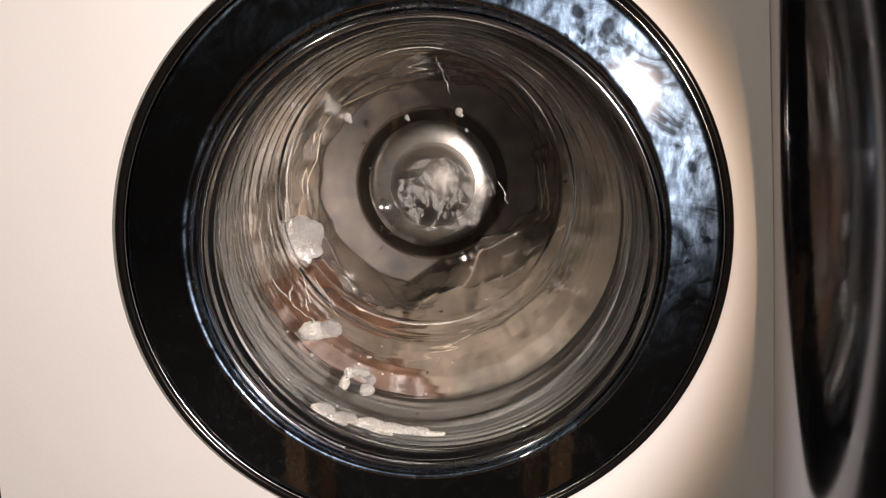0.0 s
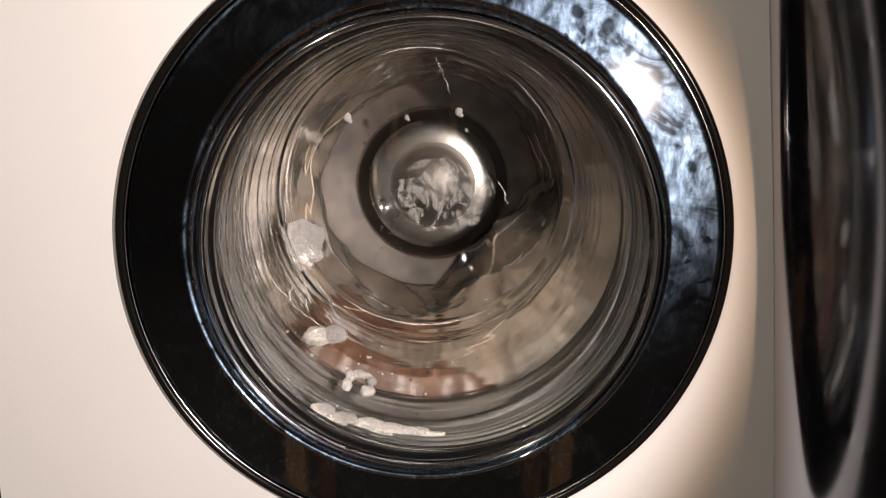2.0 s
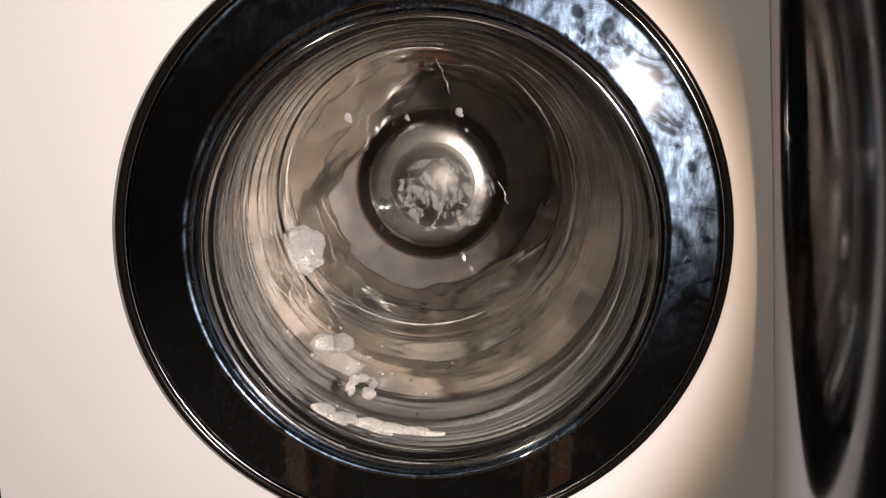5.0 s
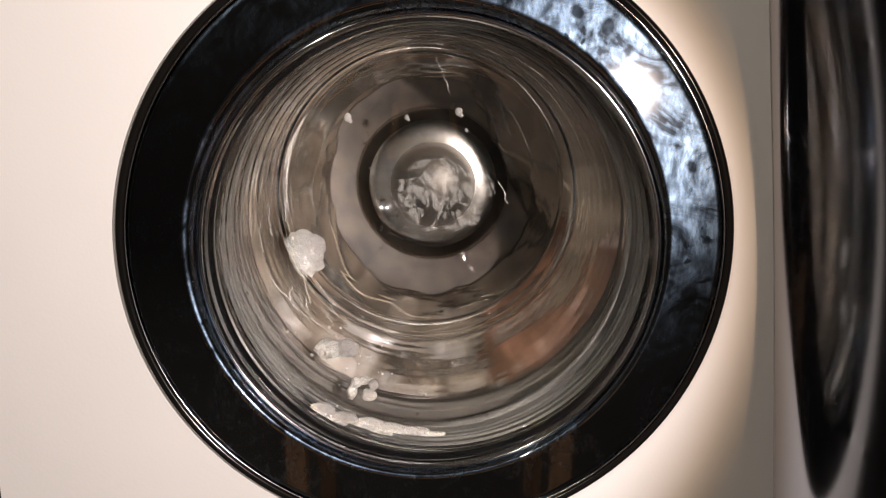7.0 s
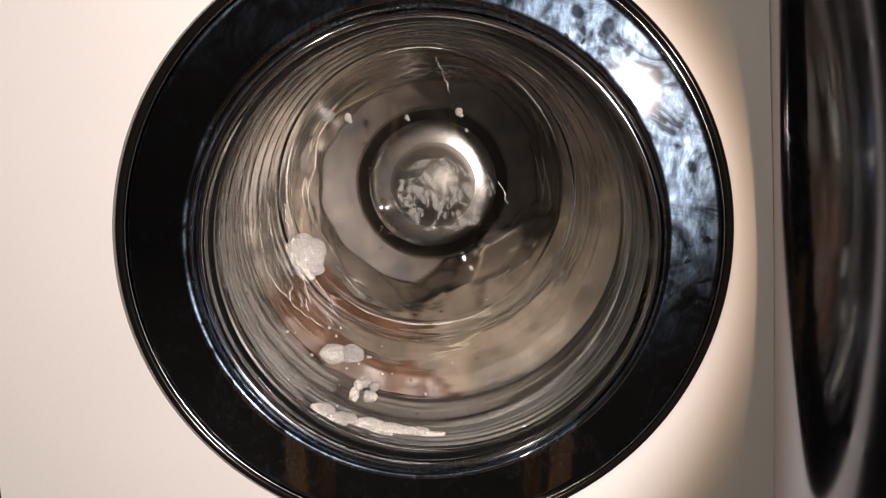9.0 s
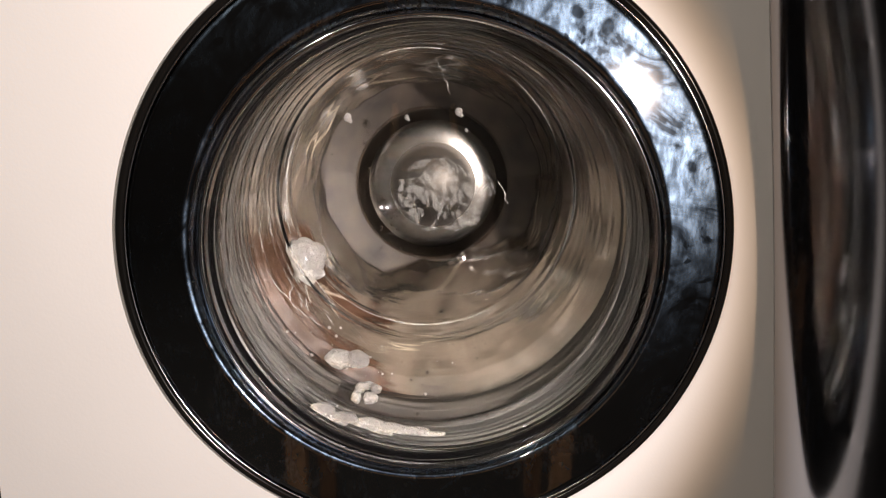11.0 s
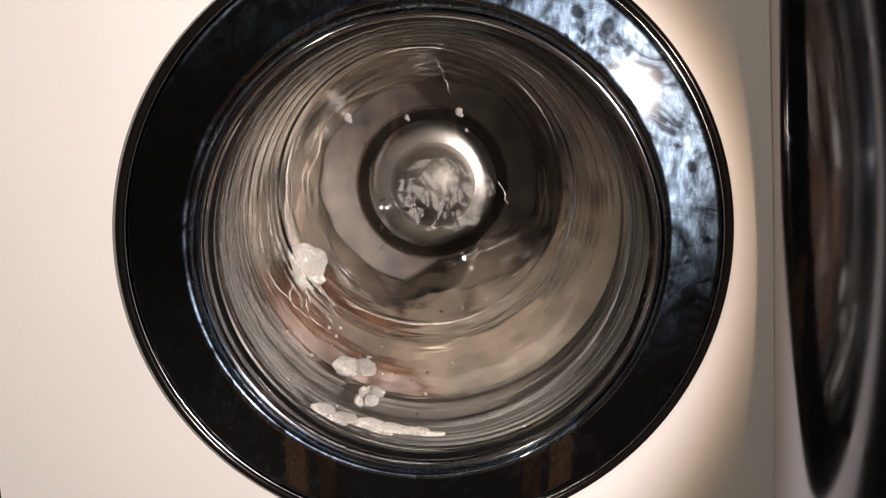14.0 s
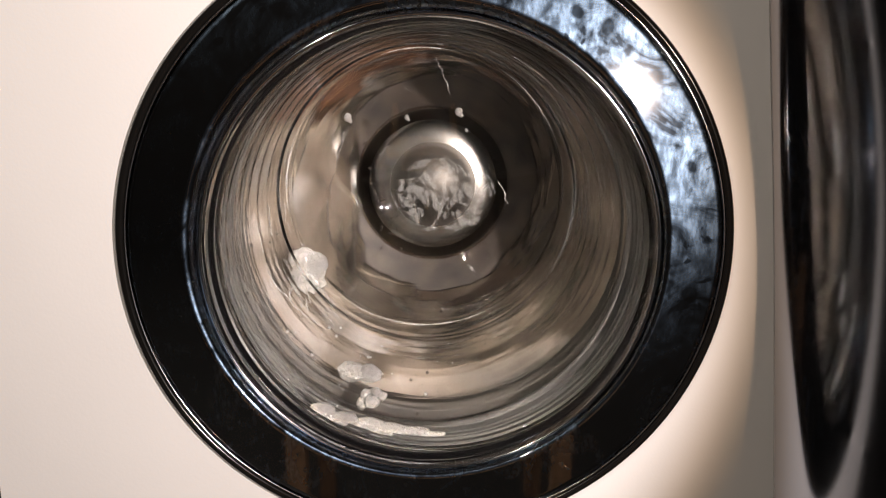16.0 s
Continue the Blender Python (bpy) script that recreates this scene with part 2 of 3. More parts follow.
# ---- the washing machine ----
def front_plate(half, z0, z1, hole, y0, y1, segs=128):
    """A plate in the xz plane with a round hole about the axis."""
    bm = bmesh.new()
    layers = []
    for y in (y0, y1):
        inner, outer = [], []
        for i in range(segs):
            a = 2 * math.pi * i / segs
            c, s = math.cos(a), math.sin(a)
            k = min(half / abs(c) if abs(c) > 1e-6 else 9, (z1 if s > 0 else -z0) / abs(s) if abs(s) > 1e-6 else 9)
            inner.append(bm.verts.new((hole * c, y, hole * s)))
            outer.append(bm.verts.new((k * c, y, k * s)))
        layers.append((inner, outer))
    (ia, oa), (ib, ob) = layers
    for i in range(segs):
        j = (i + 1) % segs
        bm.faces.new((ia[i], ia[j], oa[j], oa[i]))
        bm.faces.new((ib[i], ob[i], ob[j], ib[j]))
        bm.faces.new((ia[i], ib[i], ib[j], ia[j]))
        bm.faces.new((oa[i], oa[j], ob[j], ob[i]))
    return bm


washer = empty("washing_machine", (CX, 0, CZ), "white front-loading washing machine spinning a wet load", "washing machine")
part("front_panel", front_plate(0.3290, -0.44, 0.44, 0.2252, DEPTH, DEPTH + 0.012), WHITE, washer, "off-white enamelled front panel", smooth=False)
cab = bmesh.new()
for b in ((-0.3290, -0.3155, DEPTH + 0.012, 0.66, -0.44, 0.44), (0.3155, 0.3290, DEPTH + 0.012, 0.66, -0.44, 0.44), (-0.3155, 0.3155, DEPTH + 0.012, 0.66, 0.428, 0.44), (-0.3155, 0.3155, DEPTH + 0.012, 0.66, -0.44, -0.428), (-0.3155, 0.3155, 0.648, 0.66, -0.428, 0.428)):
    box(*b, bm=cab)
part("cabinet", cab, WHITE, washer, smooth=False)
for sx in (-0.28, 0.28):
    for sy in (0.10, 0.60):
        foot = lathe([(0, -0.5), (0.022, -0.5), (0.022, -0.485), (0.010, -0.48), (0.010, -0.44), (0, -0.44)], 24)
        bmesh.ops.rotate(foot, cent=(0, 0, 0), matrix=Matrix.Rotation(radians(90), 3, "X"), verts=foot.verts[:])
        bmesh.ops.translate(foot, vec=(sx, sy, 0), verts=foot.verts[:])
        part("foot", foot, BLACK, washer)

# the rubber seal between door and tub
part("door_seal", lathe([(0.1955, 0.014), (0.193, 0.040), (0.178, 0.045), (0.186, 0.060), (0.184, 0.075), (0.172, 0.072), (0.1675, 0.064), (0.1655, 0.070), (0.173, 0.088), (0.200, 0.097), (0.2, 0.014)], closed=True), RUBBER, washer, "grey rubber door seal")

# the door: black ring, chrome lines, glass bowl
SLOPE = math.tan(radians(1.6))
R_IN, R_OUT = 0.1744, 0.2165


def ring_shift(y):
    """The opening sits a little lower than the rim."""
    k = max(0.0, min(1.0, (y - 0.0014) / 0.009))
    return (0.003 * k, -0.005 * k)


door = empty("porthole_door", (CX, 0, CZ), "round black porthole door with smudged gloss ring and glass bowl", "washing machine door")
part("outer_rim", lathe([(0.2185, 0.0050), (0.2185, 0.0002), *arc(0.2213, 0.0015, 0.0034, 200, 360, 8), (0.2247, 0.0050)], 192, closed=True), RIM, door, "thin glossy black outer rim")
part("chrome_line", lathe([(0.2167, 0.004), (0.2167, 0.0004), *arc(0.2175, 0.0006, 0.0009, 190, 350, 6), (0.2184, 0.004)], 192, closed=True), CHROME, door, "fine bright chrome line")
face = [(R_OUT, 0.0020), (R_OUT - 0.001, 0.0014)]
for i in range(1, 13):
    k = i / 12
    face.append((R_OUT - 0.001 + (R_IN + 0.003 - R_OUT + 0.001) * k, 0.0014 + SLOPE * (R_OUT - 0.001 - R_IN - 0.003) * k))
yi = face[-1][1]
face += [(R_IN + 0.0005, yi + 0.0022), (R_IN - 0.0004, yi + 0.006), (R_IN - 0.0004, 0.030), (0.190, 0.030), (0.190, 0.0051), (R_OUT, 0.0051)]
part("black_ring", lathe(face, 192, ring_shift, closed=True), BEZEL, door, "smudged glossy black ring")
part("inner_trim", lathe([(R_IN - 0.0006, 0.032), (R_IN - 0.0006, 0.0150), *arc(R_IN - 0.0026, 0.0135, 0.0020, 360, 180, 10), (R_IN - 0.0047, 0.0180), (R_IN - 0.0049, 0.032)], 192, lambda y: (0.003, -0.005), closed=True), DARK_CHROME, door, "polished inner trim ring")
part("glass_seat", lathe([(R_IN - 0.0051, 0.0300), (R_IN - 0.0051, 0.0205), (R_IN - 0.0058, 0.0212), (R_IN - 0.0062, 0.0275), (R_IN - 0.0066, 0.0282), (R_IN - 0.0066, 0.0300)], 192, lambda y: (0.0048, -0.0042), closed=True), BLACK, door, "black plastic seat of the glass")
part("panel_recess", lathe([(0.2249, DEPTH + 0.0015), (0.1965, DEPTH + 0.0015), (0.1965, 0.0145), (0.2249, 0.0145)], 192, closed=True), WHITE, washer, "white seat behind the door")


def bowl_shift(y):
    k = max(0.0, min(1.0, (y - 0.027) / 0.079))
    return (0.0077 - 0.0091 * k, -0.003 + 0.036 * k)


def bowl_profile(grow):
    """Half section of the bowl from flange to centre; grow moves it outwards by the glass's thickness."""
    pts = [(0.1690 + grow * 0.2, 0.029 + grow), (0.1665 + grow * 0.5, 0.0292 + grow)]
    for i in range(1, 90):
        k = i / 90
        ripple = 0.00035 * math.sin(k * 150) * max(0.0, 1 - 4.5 * k) + (0.00018 * math.sin(k * 37) + 0.00010 * math.sin(k * 83 + 1)) * (1 if grow else 0.3)
        r = 0.1650 - 0.0400 * k ** 1.15 + grow * 0.9 + ripple
        pts.append((r, 0.030 + 0.068 * k + grow * 0.35))
    r0 = pts[-1][0]
    rb = r0 - 0.0105
    for i in range(1, 9):
        q = radians(90 * i / 9)
        pts.append((rb + (r0 - rb) * math.cos(q) + 0.0006 * math.sin(2 * q), 0.098 + grow * 0.35 + (0.0086 + grow * 0.65) * math.sin(q)))
    for i in range(11):
        r = rb * (1 - i / 10)
        pts.append((r, 0.1066 + grow + (rb * rb - r * r) / (2 * DOME)))
    return pts


DOME = 0.150
inner, outer = bowl_profile(0.0), bowl_profile(0.0045)
bowl = part("glass_bowl", lathe(inner + outer[::-1], 160, bowl_shift, closed=True), GLASS, door, "clear moulded glass bowl with wet streaks")
bowl.visible_shadow = False

# ---- the drum and the load, which turn ----
AX = (CX + 0.0055, 0.25, CZ + 0.012)
drum = empty("washer_drum", AX, "spinning stainless steel drum with a stepped rear wall", "drum")
part("drum_wall", lathe([(0.2405, -0.1365), (0.245, -0.130), (0.245, 0.215), (0.247, 0.215), (0.247, -0.132), (0.242, -0.1395)], 128, closed=True), STEEL, drum)
part("drum_mouth", lathe([(0.172, -0.142), (0.178, -0.147), (0.236, -0.140), (0.2405, -0.1367), (0.2415, -0.1397), (0.237, -0.143), (0.178, -0.150), (0.169, -0.143)], 128, closed=True), MOUTH, drum, "steel mouth of the drum, shade put into its colour")
part("rear_wall", lathe([(0.245, 0.190), (0.200, 0.183), (0.150, 0.1845), (0.128, 0.1900), (0.104, 0.1975), (0.100, 0.1985), (0.100, 0.203), (0.245, 0.203)], 128, closed=True), HAZY, drum, "soap-hazed dished steel rear wall, darkened for shade")
part("rear_step", lathe([(0.1003, 0.1990), (0.0985, 0.1989), (0.096, 0.1979), (0.092, 0.1957), (0.088, 0.1932), (0.0845, 0.1910)], 128), DULL, drum, "rounded step of the rear wall, shade put into its colour")


def hub_profile(r0, r1, n):
    """Depth of the hub from its centre outwards, summed up from its slope in degrees."""
    radii = [0, 0.020, 0.036, 0.046, 0.056, 0.064, 0.070, 0.076, 0.0848]
    slope = [0, 9.0, 19.0, 19.0, 7.0, 6.0, 9.0, 14.0, 30.0]
    rs = np.linspace(0, 0.0848, 400)
    ys = np.cumsum(np.tan(np.radians(np.interp(rs, radii, slope)))) * 0.0848 / 400
    ys += 0.1910 - ys[-1]
    return [(float(r), float(np.interp(r, rs, ys))) for r in np.linspace(r1, r0, n)]


part("hub_ring", lathe(hub_profile(0.056, 0.0848, 22), 96), HUB, drum, "polished rounded ring at the drum's centre")
part("hub_cap", lathe(hub_profile(0.0, 0.0561, 26), 96), CAP, drum, "domed worn cap on the hub")


WALL_R = 0.2435


def cloth_radius(u, v, a, y, inner, seed, span):
    """Radius of a cloth's inner face at the angle a and depth y: a funnel with a few broad spiral folds, each rising slowly and tucked under the next."""
    edge = min(1.0, u * span / 9, (1 - u) * span / 9)
    edge = edge * edge * (3 - 2 * edge)
    p = Vector((math.cos(a) * 1.5, y * 5.0, math.sin(a) * 1.5 + seed))
    warp = noise.noise(p) + 0.35 * noise.noise(p * 2.6)
    phase = (v * 3.0 + a * 0.40 + warp * 0.32 + seed) % 1.0
    saw = phase / 0.86 if phase < 0.86 else (1 - phase) / 0.14
    saw = saw * saw * (3 - 2 * saw)
    wrinkle = 1 - abs(noise.noise(Vector((a * 2.2 + warp, y * 22 + seed + a * 1.6, 1.7))))
    start = min(1.0, 12 * v)
    front = 0.180 + 0.02 * (1 - start)
    r = front + (inner(a) - front) * v ** 0.85
    r -= (0.022 * saw + 0.0060 * wrinkle ** 5 + 0.006 * warp) * start * (1 - 0.35 * v)
    tuck = math.exp(-((phase - 0.92) / 0.055) ** 2)
    r += 0.034 * tuck * start * (1 - 0.5 * v)
    # the deep fold behind the foot of the glass
    deep = math.exp(-((v - 0.36 - 0.05 * math.sin(1.3 * a + seed) - 0.04 * warp) / 0.055) ** 2)
    r += 0.046 * deep
    ruck = 1 - abs(noise.noise(Vector((math.cos(a) * 9, y * 42, math.sin(a) * 9 + seed))))
    r -= 0.0035 * ruck ** 3 * start * (1 - v)
    return min(WALL_R - 0.003, r + 0.022 * (1 - edge))


def laundry(name, a0, a1, y0, y1, inner, mat, label, seed, caustics=(), na=170, ny=60):
    """A wet cloth pressed to the drum's wall: a folded inner face, its rim and pale strips for its caustic lines."""
    thing = empty(name, AX, label, "laundry", "laundry in the drum")
    bm = bmesh.new()
    rows_in, rows_out = [], []
    for i in range(na + 1):
        u = i / na
        a = radians(a0 + (a1 - a0) * u)
        ri, ro = [], []
        for j in range(ny + 1):
            v = j / ny
            y = y0 + (y1 - y0) * v
            r = cloth_radius(u, v, a, y, inner, seed, a1 - a0)
            ri.append(bm.verts.new((r * math.cos(a), y, r * math.sin(a))))
            ro.append(bm.verts.new((WALL_R * math.cos(a), y, WALL_R * math.sin(a))))
        rows_in.append(ri)
        rows_out.append(ro)
    for i in range(na):
        for j in range(ny):
            bm.faces.new((rows_in[i][j], rows_in[i][j + 1], rows_in[i + 1][j + 1], rows_in[i + 1][j]))
            bm.faces.new((rows_out[i][j], rows_out[i + 1][j], rows_out[i + 1][j + 1], rows_out[i][j + 1]))
    for i in range(na):
        for j in (0, ny):
            bm.faces.new((rows_in[i][j], rows_in[i + 1][j], rows_out[i + 1][j], rows_out[i][j]))
    for j in range(ny):
        for i in (0, na):
            bm.faces.new((rows_in[i][j], rows_out[i][j], rows_out[i][j + 1], rows_in[i][j + 1]))
    part("cloth", bm, mat, thing)
    for k, (u0, v0, u1, v1, w) in enumerate(caustics):
        hm, rings, n = bmesh.new(), [], 70
        for i in range(n + 1):
            s = i / n
            u = u0 + (u1 - u0) * s
            v = v0 + (v1 - v0) * s + 0.05 * noise.noise(Vector((s * 2.5, seed + k, 0.5)))
            a, y = radians(a0 + (a1 - a0) * u), y0 + (y1 - y0) * v
            r = cloth_radius(u, v, a, y, inner, seed, a1 - a0)
            ww = w * (0.25 + 0.75 * math.sin(math.pi * s)) * (0.8 + 0.5 * noise.noise(Vector((s * 9, k, seed))))
            c = Vector((r * math.cos(a), y, r * math.sin(a)))
            out = Vector((math.cos(a), 0, math.sin(a)))
            rings.append([hm.verts.new(c + out * (ww * math.cos(q * math.pi / 3)) + Vector((0, 1, 0)) * (ww * 1.5 * math.sin(q * math.pi / 3))) for q in range(6)])
        for ra, rb in zip(rings, rings[1:]):
            for q in range(6):
                hm.faces.new((ra[q], ra[(q + 1) % 6], rb[(q + 1) % 6], rb[q]))
        part("caustic", hm, CAUSTIC, thing, "pale strip painted in for a bright caustic line")
    return thing


def towel_edge(a):
    """The towel's free edge lies almost straight across the drum, as a chord."""
    c = math.cos(a - radians(300))
    return min(0.150, 0.104 / c) if c > 0.2 else 0.150


beige = laundry("wet_towel", 242, 384, -0.130, 0.178, towel_edge, BEIGE, "wet beige towel pressed against the spinning drum wall", 3.1, [(0.12, 0.62, 0.90, 0.95, 0.0013), (0.10, 0.16, 0.80, 0.40, 0.0012), (0.50, 0.30, 0.95, 0.52, 0.0009)], 200, 90)
brown = laundry("wet_shirt", 200, 272, -0.134, 0.05, lambda a: 0.150, BROWN, "wet brown shirt pressed against the spinning drum wall", 8.7, [(0.1, 0.8, 0.95, 0.55, 0.0010)])
taupe = laundry("wet_bedsheet", 4, 262, -0.130, 0.178, lambda a: 0.150 + 0.004 * math.sin(2 * a + 1), TAUPE, "wet taupe bedsheet wrapped round the spinning drum wall", 14.2, [(0.40, 0.85, 0.75, 0.62, 0.0009)], 300, 90)

# ---- foam and water on the wet side of the glass ----
def foam_blob(bm, centre, size, seed, lumps=0.16):
    made = bmesh.ops.create_icosphere(bm, subdivisions=4, radius=1)["verts"]
    for v in made:
        d = v.co.normalized()
        k = 1 + lumps * noise.noise(d * 1.7 + Vector((seed, 0, 0))) + 0.05 * noise.noise(d * 5 + Vector((0, seed, 0))) + 0.03 * noise.noise(d * 17)
        v.co = Vector((d.x * size[0] * k, d.y * size[1] * k, d.z * size[2] * k)) + Vector(centre)


def foam(blobs, place, label, seed):
    bm = bmesh.new()
    for k, (c, s) in enumerate(blobs):
        foam_blob(bm, c, s, seed + k * 3.7)
    ob = part("foam_clump", bm, FOAM)
    fuse = ob.modifiers.new("fuse", "REMESH")
    fuse.mode, fuse.voxel_size, fuse.use_smooth_shade = "VOXEL", 0.0008, True
    ob.location = place
    return tagged(ob, label, "soap foam", "soap foam on the glass")


FOAM_PLACES = [(-0.1101, 0.1158, 0.4921), (-0.108, 0.1156, 0.4635), (-0.0925, 0.0844, 0.4146), (-0.0581, 0.0732, 0.3802), (-0.0602, 0.0704, 0.3802), (-0.0453, 0.0612, 0.3645), (-0.0515, 0.0626, 0.3685), (-0.0469, 0.0567, 0.3602), (-0.0196, 0.0433, 0.3399), (-0.0775, 0.0382, 0.3559), (-0.018, 0.1318, 0.5958), (0.0279, 0.1292, 0.6007), (0.0347, 0.1322, 0.5849), (-0.0694, 0.1223, 0.5957)]
foam_big = foam([((0, 0, 0), (0.0165, 0.008, 0.0175)), ((-0.009, 0, 0.006), (0.009, 0.006, 0.010)), ((0.010, 0, 0.004), (0.0085, 0.006, 0.010)), ((-0.003, 0, -0.014), (0.010, 0.006, 0.009)), ((0.008, 0, -0.013), (0.0085, 0.006, 0.007)), ((0.003, 0, -0.021), (0.004, 0.003, 0.004))], FOAM_PLACES[0], "large round clump of white soap foam on the glass", 1.3)
foam_long = foam([((-0.006, 0, -0.001), (0.013, 0.006, 0.0085)), ((0.009, -0.001, 0.0015), (0.010, 0.006, 0.0085))], FOAM_PLACES[2], "elongated white soap foam clump sliding down the glass", 5.1)
foam_hook = foam([((-0.011, 0, -0.008), (0.0045, 0.003, 0.006)), ((-0.007, 0, 0.0005), (0.0045, 0.003, 0.005)), ((0, 0, 0.002), (0.006, 0.003, 0.004)), ((0.007, 0, -0.001), (0.004, 0.003, 0.004))], FOAM_PLACES[4], "thin hooked trail of white soap foam", 7.7)
foam_dot = foam([((0, 0, 0), (0.0065, 0.004, 0.006)), ((0.004, 0, 0.009), (0.004, 0.003, 0.004))], FOAM_PLACES[6], "small round dab of white soap foam", 9.4)
foam_low = foam([((-0.030, 0, 0.007), (0.013, 0.003, 0.0055)), ((-0.014, 0, 0.002), (0.016, 0.003, 0.0055)), ((0.004, 0, 0.0), (0.017, 0.003, 0.0042)), ((0.021, 0, -0.003), (0.014, 0.003, 0.0022))], FOAM_PLACES[8], "flat band of soap foam at the bottom of the seal", 11.0)
foam_edge = foam([((-0.008, 0, 0.006), (0.010, 0.004, 0.006)), ((0.008, 0, -0.002), (0.013, 0.004, 0.006))], FOAM_PLACES[9], "thin smear of soap foam near the door seal", 13.0)
for k, s in ((10, 0.0022), (11, 0.0032), (12, 0.0015), (13, 0.0034)):
    foam([((0, 0, 0), (s, 0.0015, s * 1.2)), ((s * 0.7, 0, -s), (s * 0.6, 0.0012, s * 0.6))], FOAM_PLACES[k], "tiny fleck of dried soap foam on the glass", 17.0 + k)


def dome_y(x, z):
    """The wet face of the bowl's domed bottom at x, z (z from the axis)."""
    rr = (x + 0.0014) ** 2 + (z - 0.033) ** 2
    return 0.1066 + 0.0045 + (0.0132 - rr) / (2 * DOME)


def residue_material():
    """A thin, torn film of dried soap, smeared along one direction."""
    m = bpy.data.materials.new("dried_soap_film")
    m.use_nodes = True
    nt = m.node_tree
    b = nt.nodes["Principled BSDF"]
    b.inputs["Base Color"].default_value = (0.62, 0.61, 0.59, 1)
    b.inputs["Roughness"].default_value = 0.35
    tc = nt.nodes.new("ShaderNodeTexCoord")

    def mapped(scale, turn):
        mp = nt.nodes.new("ShaderNodeMapping")
        mp.vector_type = "TEXTURE"
        mp.inputs["Rotation"].default_value = (0, radians(turn), 0)
        mp.inputs["Scale"].default_value = (1 / scale[0], 1, 1 / scale[1])
        return mp

    def ranged(value, lo, hi, a, c):
        r = nt.nodes.new("ShaderNodeMapRange")
        for k, x in enumerate((lo, hi, a, c)):
            r.inputs[k + 1].default_value = x
        nt.links.new(value, r.inputs[0])
        return r.outputs[0]

    def product(p, q):
        n = nt.nodes.new("ShaderNodeMath")
        n.operation = "MULTIPLY"
        nt.links.new(p, n.inputs[0])
        nt.links.new(q, n.inputs[1])
        return n.outputs[0]

    # wavy coordinates for the cracks
    sway = nt.nodes.new("ShaderNodeTexNoise")
    sway.inputs["Scale"].default_value, sway.inputs["Detail"].default_value = 150, 4
    nt.links.new(tc.outputs["Object"], sway.inputs["Vector"])
    push = nt.nodes.new("ShaderNodeVectorMath")
    push.operation = "MULTIPLY_ADD"
    push.inputs[1].default_value = (0.0020, 0.0, 0.0020)
    nt.links.new(sway.outputs["Color"], push.inputs[0])
    nt.links.new(tc.outputs["Object"], push.inputs[2])
    mp = mapped((130, 34), -14)
    nt.links.new(push.outputs[0], mp.inputs[0])
    crack = nt.nodes.new("ShaderNodeTexNoise")
    crack.inputs["Scale"].default_value, crack.inputs["Detail"].default_value, crack.inputs["Distortion"].default_value = 1, 4, 0.5
    nt.links.new(mp.outputs[0], crack.inputs["Vector"])
    off = nt.nodes.new("ShaderNodeMath")
    off.operation = "SUBTRACT"
    off.inputs[1].default_value = 0.5
    nt.links.new(crack.outputs["Fac"], off.inputs[0])
    size = nt.nodes.new("ShaderNodeMath")
    size.operation = "ABSOLUTE"
    nt.links.new(off.outputs[0], size.inputs[0])
    whole = ranged(size.outputs[0], 0.018, 0.034, 0.0, 1.0)
    mp2 = mapped((22, 430), 24)
    nt.links.new(push.outputs[0], mp2.inputs[0])
    streak = nt.nodes.new("ShaderNodeTexNoise")
    streak.inputs["Scale"].default_value, streak.inputs["Detail"].default_value = 1, 6
    nt.links.new(mp2.outputs[0], streak.inputs["Vector"])
    bands = ranged(streak.outputs["Fac"], 0.40, 0.56, 0.72, 1.0)
    blot = nt.nodes.new("ShaderNodeTexNoise")
    blot.inputs["Scale"].default_value, blot.inputs["Detail"].default_value, blot.inputs["Distortion"].default_value = 90, 9, 0.7
    nt.links.new(tc.outputs["Object"], blot.inputs["Vector"])
    torn = ranged(blot.outputs["Fac"], 0.44, 0.50, 0.0, 0.24)
    m4 = nt.nodes.new("ShaderNodeMath")
    m4.operation = "MULTIPLY"
    nt.links.new(product(whole, bands), m4.inputs[0])
    nt.links.new(torn, m4.inputs[1])
    nt.links.new(m4.outputs[0], b.inputs["Alpha"])
    return m


FILM = residue_material()


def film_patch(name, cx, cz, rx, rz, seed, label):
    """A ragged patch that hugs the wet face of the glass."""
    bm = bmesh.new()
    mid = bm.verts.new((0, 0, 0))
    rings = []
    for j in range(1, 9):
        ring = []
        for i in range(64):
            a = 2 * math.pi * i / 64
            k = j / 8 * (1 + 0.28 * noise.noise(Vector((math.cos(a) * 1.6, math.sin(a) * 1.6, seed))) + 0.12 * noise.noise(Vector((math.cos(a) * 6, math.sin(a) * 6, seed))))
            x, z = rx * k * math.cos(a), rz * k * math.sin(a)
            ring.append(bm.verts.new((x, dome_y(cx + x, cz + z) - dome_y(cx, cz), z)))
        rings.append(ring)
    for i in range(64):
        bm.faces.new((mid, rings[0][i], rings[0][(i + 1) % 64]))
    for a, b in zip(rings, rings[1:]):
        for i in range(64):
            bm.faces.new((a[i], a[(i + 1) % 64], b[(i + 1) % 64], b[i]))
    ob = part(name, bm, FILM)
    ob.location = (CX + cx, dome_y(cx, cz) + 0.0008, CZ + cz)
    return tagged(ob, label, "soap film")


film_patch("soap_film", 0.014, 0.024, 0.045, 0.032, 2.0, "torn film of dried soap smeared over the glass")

WATER = bpy.data.materials.new("water")
WATER.use_nodes = True
wb = WATER.node_tree.nodes["Principled BSDF"]
